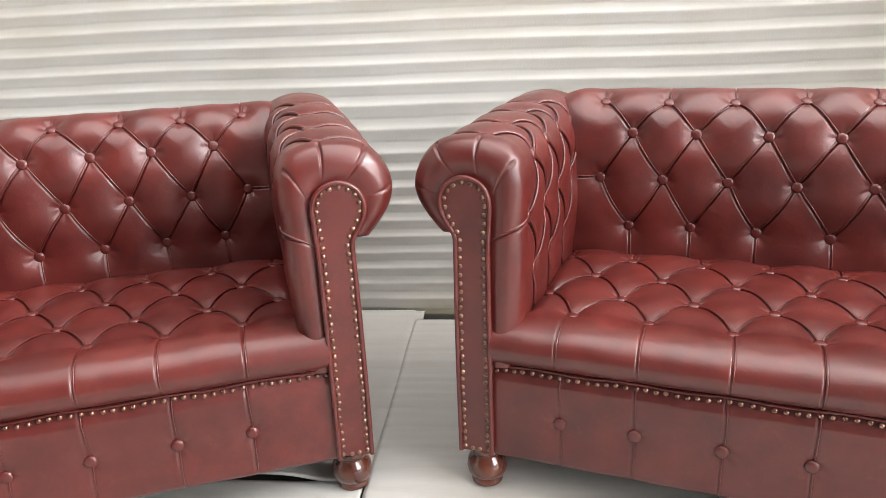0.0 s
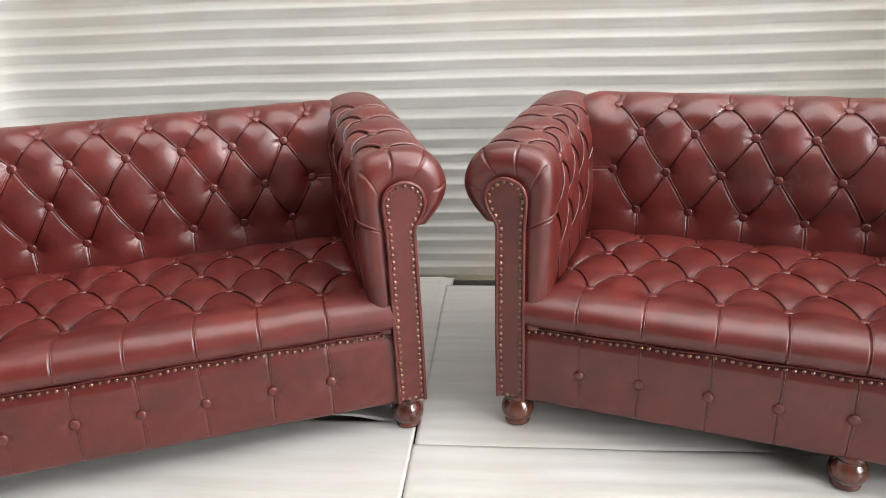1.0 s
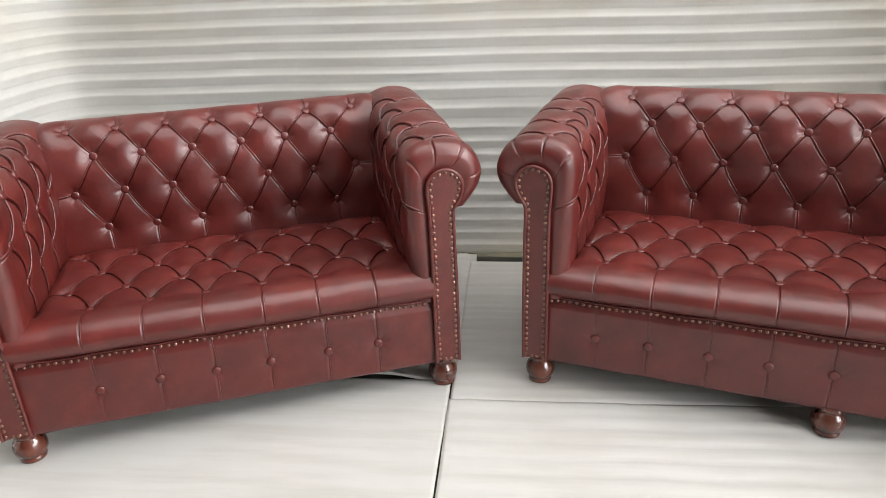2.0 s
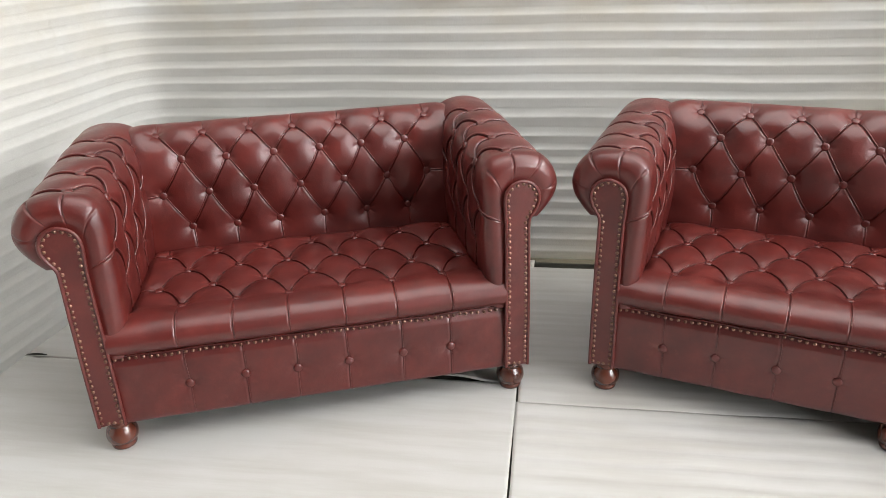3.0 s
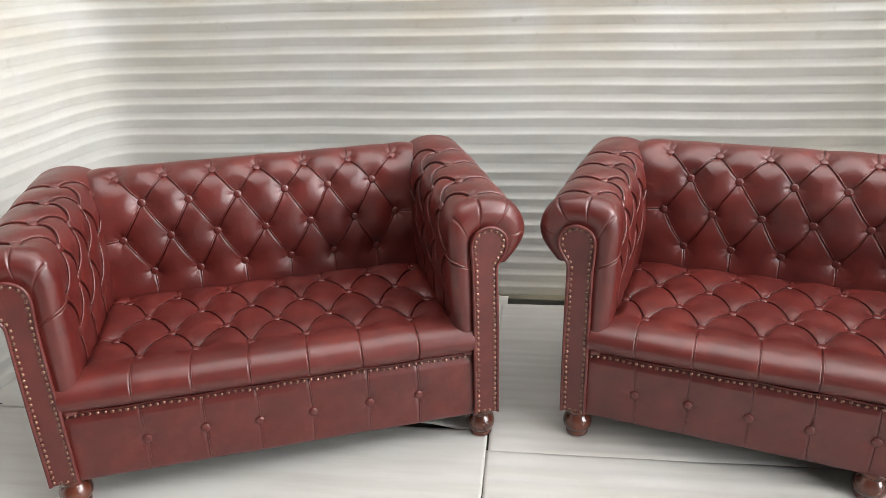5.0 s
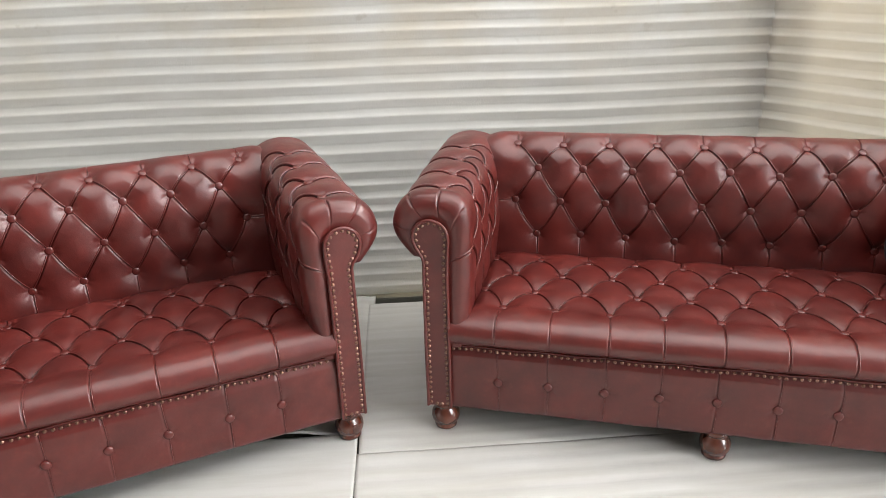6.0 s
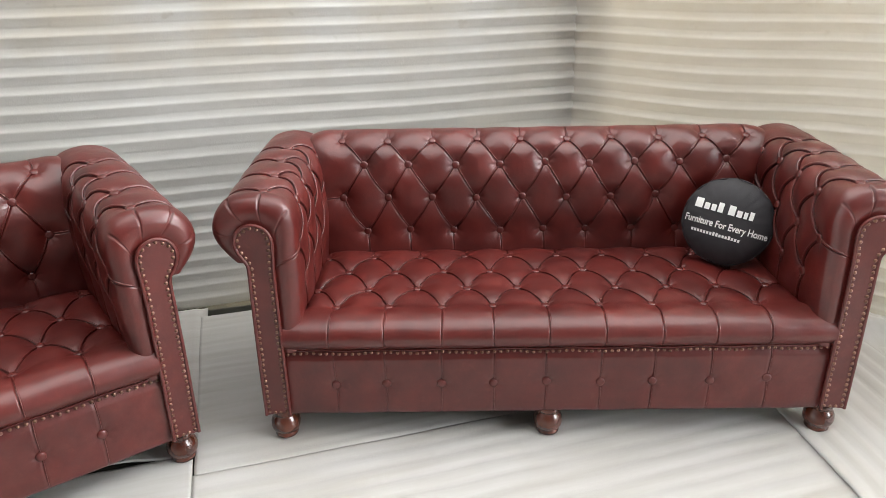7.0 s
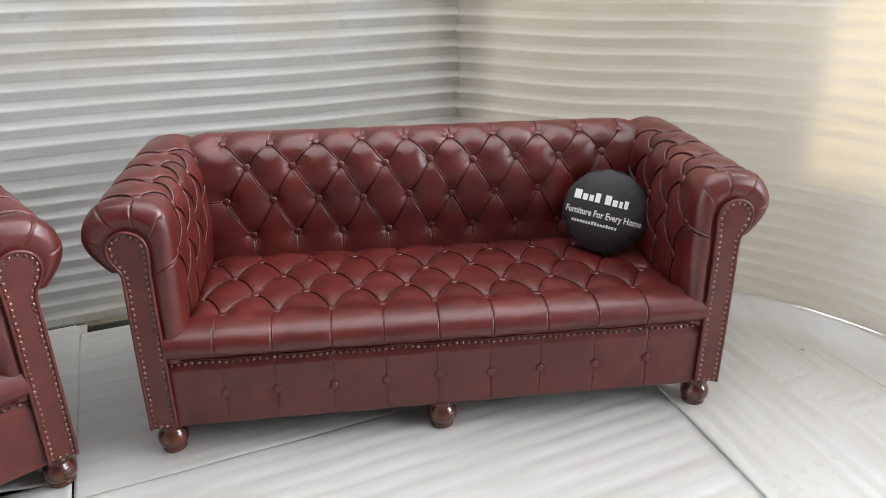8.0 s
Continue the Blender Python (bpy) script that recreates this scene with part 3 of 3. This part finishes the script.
# ---- round cushion ----
def cushion():
    ob = tagged(new("round_cushion"), "round black satin scatter cushion with white printed lettering", "cushion")
    R, T = 0.152, 0.052
    ob.matrix_basis = MB @ pose(0.655, 0.440, 0.584, 70, 0, -24) @ pose(0, 0, 0, 0, 0, -9)

    def dome(x, y):
        r = min(math.hypot(x, y) / R, 1)
        return T * (1 - r ** 2.6) ** 0.62

    n, rings = 72, 20
    co, faces = [], []
    for side in (1, -1):
        for k in range(n):
            a = 2 * math.pi * k / n
            pucker = 1 + 0.013 * math.sin(a * 12) + 0.010 * math.sin(a * 31 + 1)
            for j in range(rings):
                r = R * math.sin(j / (rings - 1) * math.pi / 2)
                x, y = r * math.cos(a), r * math.sin(a)
                q = r / R
                z = side * dome(x, y) * (1 + 0.11 * q ** 3 * math.sin(a * 24 + 2))
                co.append((x * (1 + (pucker - 1) * q ** 4), y * (1 + (pucker - 1) * q ** 4), z))
    f = grid_faces(n, rings, loop=True)
    part("cover", mesh_from("cover", co, np.vstack([f, f[:, ::-1] + n * rings]), BLACK_CLOTH), ob)
    ring = [(R * 1.004 * math.cos(a), R * 1.004 * math.sin(a), 0.002 * math.sin(a * 24)) for a in np.linspace(0, 2 * math.pi, 160)]
    part("seam", tube("seam", ring, 0.003, BLACK_CLOTH, 6), ob)

    def stuck(bm, name, label):
        for v in bm.verts:
            v.co.z = dome(v.co.x, v.co.y) + 0.0022
        part(name, mesh_bm(name, bm, WHITE_PRINT, False), ob, None, label)

    def bars(name, label, rows):
        bm = bmesh.new()
        for x0, x1, y0, y1 in rows:
            k = max(int((x1 - x0) / 0.008), 1)
            r = bmesh.ops.create_grid(bm, x_segments=k, y_segments=2, size=0.5)
            for v in r["verts"]:
                v.co.x, v.co.y = (x0 + x1) / 2 + v.co.x * (x1 - x0), (y0 + y1) / 2 + v.co.y * (y1 - y0)
        stuck(bm, name, label)

    bars("printed_mark", "broken row of white printed bars", [(x, x + w, 0.024, 0.024 + h) for x, w, h in ((-0.120, 0.026, 0.034), (-0.088, 0.018, 0.023), (-0.064, 0.016, 0.023), (-0.042, 0.018, 0.034),
                                                                                                           (-0.006, 0.022, 0.034), (0.022, 0.018, 0.023), (0.046, 0.012, 0.023), (0.064, 0.014, 0.029))])
    bars("printed_line", "thin broken row of white printed bars", [(-0.108 + 0.0106 * i, -0.1005 + 0.0106 * i, -0.060, -0.060 + (0.013 if i in (7, 8, 12) else 0.010)) for i in range(16)])
    cu = bpy.data.curves.new("slogan", "FONT")
    cu.body, cu.size, cu.align_x, cu.resolution_u = "Furniture For Every Home", 0.034, "CENTER", 3
    cu.offset = 0.0007
    tmp = bpy.data.objects.new("slogan", cu)
    scene.collection.objects.link(tmp)
    bpy.context.view_layer.update()
    me = bpy.data.meshes.new_from_object(tmp.evaluated_get(bpy.context.evaluated_depsgraph_get()))
    bpy.data.objects.remove(tmp)
    bm = bmesh.new()
    bm.from_mesh(me)
    bmesh.ops.triangulate(bm, faces=bm.faces[:])
    half = max(abs(v.co.x) for v in bm.verts)
    for v in bm.verts:
        v.co.x *= 0.141 / half
        v.co.y -= 0.029
    stuck(bm, "slogan", "white printed slogan")


cushion()


# ---- hung and laid foam sheets ----
def bearing(deg):
    return Vector((math.cos(radians(deg)), math.sin(radians(deg)), 0))


def fluted(V, amp):
    """Ribs of a hung sheet: pinched crests, steep above and sloping away below, set closer low down."""
    n = np.interp(V, (-0.03, 0.611, 0.784, 2.6), (-10.13, 0.0, 2.0, 27.65))
    n = n - np.round(n)
    return amp * np.exp((0.07 - np.sqrt(n * n + 0.0049)) / np.where(n > 0, 0.12, 0.30))


def hung_sheet(name, path, z0, z1, amp, material, seed, label, du=0.03, start=0.0, calm=0.0):
    """A ribbed sheet standing along a plan curve, with the room on the curve's right-hand side, 6 mm thick."""
    p, s = spline(path, max(int(len(path) * 14), 60))
    L = s[-1]
    nu, nv = int(L / du) + 2, int((z1 - z0) / 0.0040)
    U, V = np.meshgrid(np.linspace(0, L, nu), np.linspace(z0, z1, nv), indexing="ij")
    X, Y = np.interp(U, s, p[:, 0]), np.interp(U, s, p[:, 1])
    T = np.stack([np.gradient(X, axis=0), np.gradient(Y, axis=0)], -1)
    T /= np.linalg.norm(T, axis=-1, keepdims=True)
    sag = 0.003 * np.sin(U * 1.7 + seed) + 0.0020 * np.sin(U * 5.1 + 2 * seed)
    h = fluted(V - sag + start, amp) * (0.8 + 0.25 * ripple(U, V, seed, 0.6)) + 0.005 * ripple(U, V * 0.4, seed + 1, 1.2) + 0.0012 * ripple(U, V, seed + 2, 0.09)
    if calm:
        h = h - 0.2 * np.clip((calm - U) / 0.25, 0, 1) * fluted(V - sag + start, amp)
    co = np.stack([X + T[..., 1] * h, Y - T[..., 0] * h, V + 0.006 * np.sin(U * 2.3 + seed) * (V < z0 + 0.02)], -1)
    back = np.stack([X - T[..., 1] * 0.006, Y + T[..., 0] * 0.006, co[..., 2]], -1) + (co - np.stack([X, Y, co[..., 2]], -1)) * 0.9
    n = nu * nv
    f = grid_faces(nu, nv)
    g = grid_faces(nu, nv, True) + n
    i = np.arange(nu - 1)
    rim = np.stack([i * nv, i * nv + n, (i + 1) * nv + n, (i + 1) * nv], -1)
    j = np.arange(nv - 1)
    e0 = np.stack([j, j + 1, j + 1 + n, j + n], -1)
    last = (nu - 1) * nv
    e1 = np.stack([last + j + 1, last + j, last + j + n, last + j + 1 + n], -1)
    me = mesh_from(name, np.vstack([co.reshape(-1, 3), back.reshape(-1, 3)]), np.vstack([f, g, rim, e0, e1]), material)
    return tagged(new(name, me), label, "foam sheet", kind="structure")


bx, by = bearing(YAW).x, bearing(YAW).y
wall_pt = Vector((1.08, 1.03, 0))
left_c = wall_pt - bearing(YAW) * 1.88
right_c = wall_pt + bearing(YAW) * 1.80
lw = bearing(66)
inner = -bearing(YAW + 90)
back_path = [tuple((left_c - bearing(YAW) * 0.02 - lw * d)[:2]) for d in (2.7, 2.2, 1.6, 0.9, 0.45, 0.20)]
back_path += [tuple((left_c + bearing(YAW) * 0.03 - lw * 0.05)[:2]), tuple((left_c + bearing(YAW) * 0.16)[:2])]
back_path += [tuple((left_c + bearing(YAW) * d)[:2]) for d in (0.45, 0.9, 1.8, 2.7, 3.3, 3.68, 3.85)]
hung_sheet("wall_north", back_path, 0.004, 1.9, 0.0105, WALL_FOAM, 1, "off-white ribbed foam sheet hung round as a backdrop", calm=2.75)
right_path = [tuple((right_c - bearing(YAW) * 0.10 - inner * 0.035)[:2]), tuple((right_c - bearing(YAW) * 0.005 + inner * 0.01)[:2]), (2.79, 0.27), (2.835, 0.10), (2.90, -0.10), (2.96, -0.235),
              (3.06, -0.37), (3.20, -0.56), (3.33, -0.86), (3.385, -1.20), (3.34, -1.55), (3.20, -1.95), (3.05, -2.25)]
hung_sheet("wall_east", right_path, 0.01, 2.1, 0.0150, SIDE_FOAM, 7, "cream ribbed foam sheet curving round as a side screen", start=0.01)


def floor_sheet(name, origin, turn, lx, ly, top, seed, label, pitch=0.06, amp=0.002, thick=0.010, curl=None, d=0.012, material=None):
    """A laid sheet: from its corner at origin it runs lx along the bearing turn and ly to the left of it."""
    nu, nv = int(lx / d) + 2, int(ly / d) + 2
    U, V = np.meshgrid(np.linspace(0, lx, nu), np.linspace(0, ly, nv), indexing="ij")
    h = amp * np.abs(np.cos(math.pi * V / pitch)) ** 0.7 * (0.6 + 0.4 * ripple(U, V, seed, 0.5)) + 0.0012 * ripple(U, V, seed, 0.5) - amp
    if curl:
        h = h + curl(U, V)
    wob = 0.0014 * np.sin(V * 9 + seed)
    e = bearing(turn)
    w = bearing(turn + 90)
    X = origin[0] + e.x * (U + wob) + w.x * V
    Y = origin[1] + e.y * (U + wob) + w.y * V
    co = np.stack([X, Y, top + h], -1)
    lo = co - np.array([0, 0, thick])
    n = nu * nv
    i, j = np.arange(nu - 1), np.arange(nv - 1)
    a, b = (nu - 1) * nv, nv - 1
    rims = [np.stack(q, -1) for q in ((i * nv, i * nv + n, (i + 1) * nv + n, (i + 1) * nv), ((i + 1) * nv + b, (i + 1) * nv + b + n, i * nv + b + n, i * nv + b),
                                      (j + 1, j + 1 + n, j + n, j), (a + j, a + j + n, a + j + 1 + n, a + j + 1))]
    me = mesh_from(name, np.vstack([co.reshape(-1, 3), lo.reshape(-1, 3)]), np.vstack([grid_faces(nu, nv), grid_faces(nu, nv, True) + n, *rims]), material or FLOOR_FOAM)
    return tagged(new(name, me), label, "foam sheet", "sheets on the floor")


FT = -20.5
ARCH = 2.59
ce, cw = bearing(FT), bearing(FT + 90)


def corner(p, along, left):
    return (p[0] + ce.x * along + cw.x * left, p[1] + ce.y * along + cw.y * left)


# under the front of the loveseat: flat on the floor
floor_sheet("floor_sheet", corner((0.668, 0.036), -2.6, -2.3), FT, 2.6, 2.3, 0.0, 1, "thin white foam sheet under the loveseat's front", amp=0.0012)
# behind and beside the loveseat
# its near edge lifts in a shallow arch
floor_sheet("floor_sheet", corner((1.09, 1.00), -2.9, -1.047), FT, 2.88, 1.057, 0.0, 2, "thin off-white foam sheet under the loveseat, near edge lifting", amp=0.0015, thick=0.006,
            curl=lambda U, V: 0.020 * np.exp(-((U - ARCH) / 0.15) ** 4) * np.cos(np.clip((U - ARCH) / 0.19, -1, 1) * math.pi / 2) * np.clip(1 - V / 0.16, 0, 1) ** 2 - 0.005 * np.clip((U - 2.835) / 0.012, 0, 1))
# between the sofas, its far edge short of the hung sheet
floor_sheet("floor_sheet", corner((1.017, 0.946), 0.0, -1.12), FT, 2.4, 1.12, 0.0005, 3, "ribbed off-white foam sheet beneath the long sofa", pitch=0.052, amp=0.004,
            curl=lambda U, V: -0.0065 * np.clip((0.05 - V) / 0.012, 0, 1))
# in front of the long sofa
floor_sheet("floor_sheet", corner((0.668, 0.036), 0.0035, -2.305), FT, 2.7, 2.2, 0.002, 4, "wide white foam sheet in front of the long sofa", pitch=0.070, amp=0.0065)


floor_sheet("floor_sheet", (2.41 + 1.0 * bearing(60.2).x, -3.83 + 1.0 * bearing(60.2).y), 60.2, 3.4, 1.45, 0.008, 6, "ribbed white foam sheet beside the side screen, one edge lifting", pitch=0.068, amp=0.010, material=SLANT_FOAM,
            curl=lambda U, V: 0.011 * np.clip((V - 1.40) / 0.05, 0, 1) ** 2 * np.clip((1.5 - U) / 0.6, 0, 1))
floor_sheet("floor_sheet", corner((0.668, 0.036), -4.4, -2.3), FT, 1.79, 3.0, -0.003, 9, "white foam sheet along the side screen", amp=0.0015)


def cove(path, label):
    """A sheet's edge turned up against the foot of a hung sheet."""
    p, s = spline(path, 150)
    T = np.gradient(p, axis=0)
    T /= np.linalg.norm(T, axis=1)[:, None]
    q, _ = spline([(0.41, -0.012), (0.34, 0.001), (0.29, 0.010), (0.255, 0.024), (0.228, 0.044), (0.207, 0.060), (0.190, 0.0675), (0.172, 0.065), (0.160, 0.052)], 40)
    q = np.vstack([q, q[::-1] + np.array([-0.006, -0.002])])
    lift = 1 + 0.12 * np.sin(s * 2.1)
    co = np.stack([p[:, :1] + T[:, 1:] * q[:, 0], p[:, 1:] - T[:, :1] * q[:, 0], 0.0105 + (q[:, 1] - 0.0105) * lift[:, None]], -1)
    me = mesh_from("floor_sheet", co.reshape(-1, 3), grid_faces(len(p), len(q)), SLANT_FOAM)
    tagged(new("floor_sheet", me), label, "foam sheet", "sheets on the floor")


cove(right_path[7:], "white foam sheet edge turned up against the side screen")

# ---- the room round it ----
X0, X1, Y0, Y1, H = -4.7, 5.0, -5.5, 3.2, 4.6


def slab(name, x0, x1, y0, y1, z0, z1, material, label):
    tagged(new(name, box_mesh(name, x0, x1, y0, y1, z0, z1, material)), label, "room shell", kind="structure")


slab("floor", X0 - 0.2, X1 + 0.2, Y0 - 0.2, Y1 + 0.2, -0.2, -0.018, CONCRETE, "dusty grey concrete floor beneath the sheets")


def ceiling_with_skylight(x0, x1, y0, y1):
    bm = bmesh.new()
    for p, q, r, t in ((X0 - 0.2, x0, Y0 - 0.2, Y1 + 0.2), (x1, X1 + 0.2, Y0 - 0.2, Y1 + 0.2), (x0, x1, Y0 - 0.2, y0), (x0, x1, y1, Y1 + 0.2)):
        c = bmesh.ops.create_cube(bm, size=1)
        for v in c["verts"]:
            v.co = Vector(((p + q) / 2 + v.co.x * (q - p), (r + t) / 2 + v.co.y * (t - r), H + 0.1 + v.co.z * 0.2))
    tagged(new("ceiling", mesh_bm("ceiling", bm, PLASTER, False)), "plain grey plaster ceiling with a roof light", "ceiling", kind="structure")


ceiling_with_skylight(-1.5, 4.7, -3.6, 1.8)
# unseen opaque cover added above the roof lamp to block sky and sun
slab("roof_blocker", -1.7, 4.9, -3.8, 2.0, H + 0.203, H + 0.24, COVER_WHITE, "unseen opaque white cover that keeps sky and sun out of the roof opening")


def wall_with_openings(name, along_x, fixed, a0, a1, holes):
    """A 0.2 m wall with rectangular openings (from, to, sill, head), built of piers, sills and lintels."""
    bm = bmesh.new()

    def block(p, q, z0, z1):
        r = bmesh.ops.create_cube(bm, size=1)
        for v in r["verts"]:
            a, b, c = (p + q) / 2 + v.co.x * (q - p), fixed + v.co.y * 0.2, (z0 + z1) / 2 + v.co.z * (z1 - z0)
            v.co = Vector((a, b, c)) if along_x else Vector((b, a, c))

    at = a0
    for p, q, s, h in sorted(holes):
        if p > at + 0.001:
            block(at, p, -0.018, H)
        block(p, q, -0.018, s)
        block(p, q, h, H)
        at = q
    block(at, a1, -0.018, H)
    tagged(new(name, mesh_bm(name, bm, PLASTER, False)), "painted plaster wall, unseen, with openings for the lamps and sun", "wall", kind="structure")


# opening made to suit the lamp added behind the backdrop
wall_with_openings("wall_rear", True, Y1 + 0.1, X0, X1, [(-1.1, 3.5, 0.9, 2.6)])
# opening added only to go with the side lamp
wall_with_openings("wall_side", False, X0 - 0.1, Y0, Y1, [(-1.0, 2.0, 0.8, 2.4)])
wall_with_openings("wall_south", True, Y0 - 0.1, X0, X1, [(3.1, 4.7, 1.0, 3.5)])
# opening at 0.19 made up, to lay a sun strip on the screen
wall_with_openings("wall_window", False, X1 + 0.1, Y0, Y1, [(-4.7, -3.8, 0.9, 2.5), (-3.8, -3.1, 0.9, 4.4), (-3.1, -1.75, 2.75, 4.4), (-1.75, -0.70, 1.6, 2.9), (0.19, 0.63, 1.0, 3.4), (1.0, 2.0, 1.0, 2.6)])


# unseen pane added to dim and cool the sun that reaches the screen
def sun_filter(y0, y1, z0, z1):
    m = bpy.data.materials.new("dark sun filter")
    m.use_nodes = True
    t = m.node_tree
    clear, gloss, mix = t.nodes.new("ShaderNodeBsdfTransparent"), t.nodes["Principled BSDF"], t.nodes.new("ShaderNodeMixShader")
    clear.inputs[0].default_value = (0.17, 0.19, 0.24, 1)
    gloss.inputs["Base Color"].default_value, gloss.inputs["Roughness"].default_value = (0.02, 0.02, 0.02, 1), 0.05
    mix.inputs[0].default_value = 0.06
    t.links.new(clear.outputs[0], mix.inputs[1])
    t.links.new(gloss.outputs[0], mix.inputs[2])
    t.links.new(mix.outputs[0], t.nodes["Material Output"].inputs[0])
    tagged(new("filter_pane", box_mesh("filter_pane", X1 + 0.09, X1 + 0.096, y0, y1, z0, z1, m)), "added unseen dark pane that dims and cools the sun on the screen", "window", kind="structure")


sun_filter(0.19, 0.63, 1.0, 3.4)


def tear(x, y, turn, length, material):
    """A short open slit in a sheet, with one lip lifted."""
    bm = bmesh.new()
    n = 9
    rows = []
    for i in range(n):
        t = i / (n - 1)
        w = 0.0022 * math.sin(math.pi * t) + 0.0004
        rows.append([bm.verts.new((length * (t - 0.5), -w, 0.0)), bm.verts.new((length * (t - 0.5), w, 0.0)), bm.verts.new((length * (t - 0.5), w + 0.004, 0.003 * math.sin(math.pi * t)))])
    for a, b in zip(rows, rows[1:]):
        bm.faces.new((a[0], b[0], b[1], a[1]))
        bm.faces.new((a[1], b[1], b[2], a[2]))
    ob = tagged(new("tear", mesh_bm("tear", bm, material)), "short dark tear in the white foam sheet", "tear")
    ob.matrix_basis = pose(x, y, 0.0115, 0, 0, turn)


tear(-1.085, 0.687, -17, 0.085, CONCRETE)
tear(2.98, -1.272, -80, 0.022, GREY_TORN)
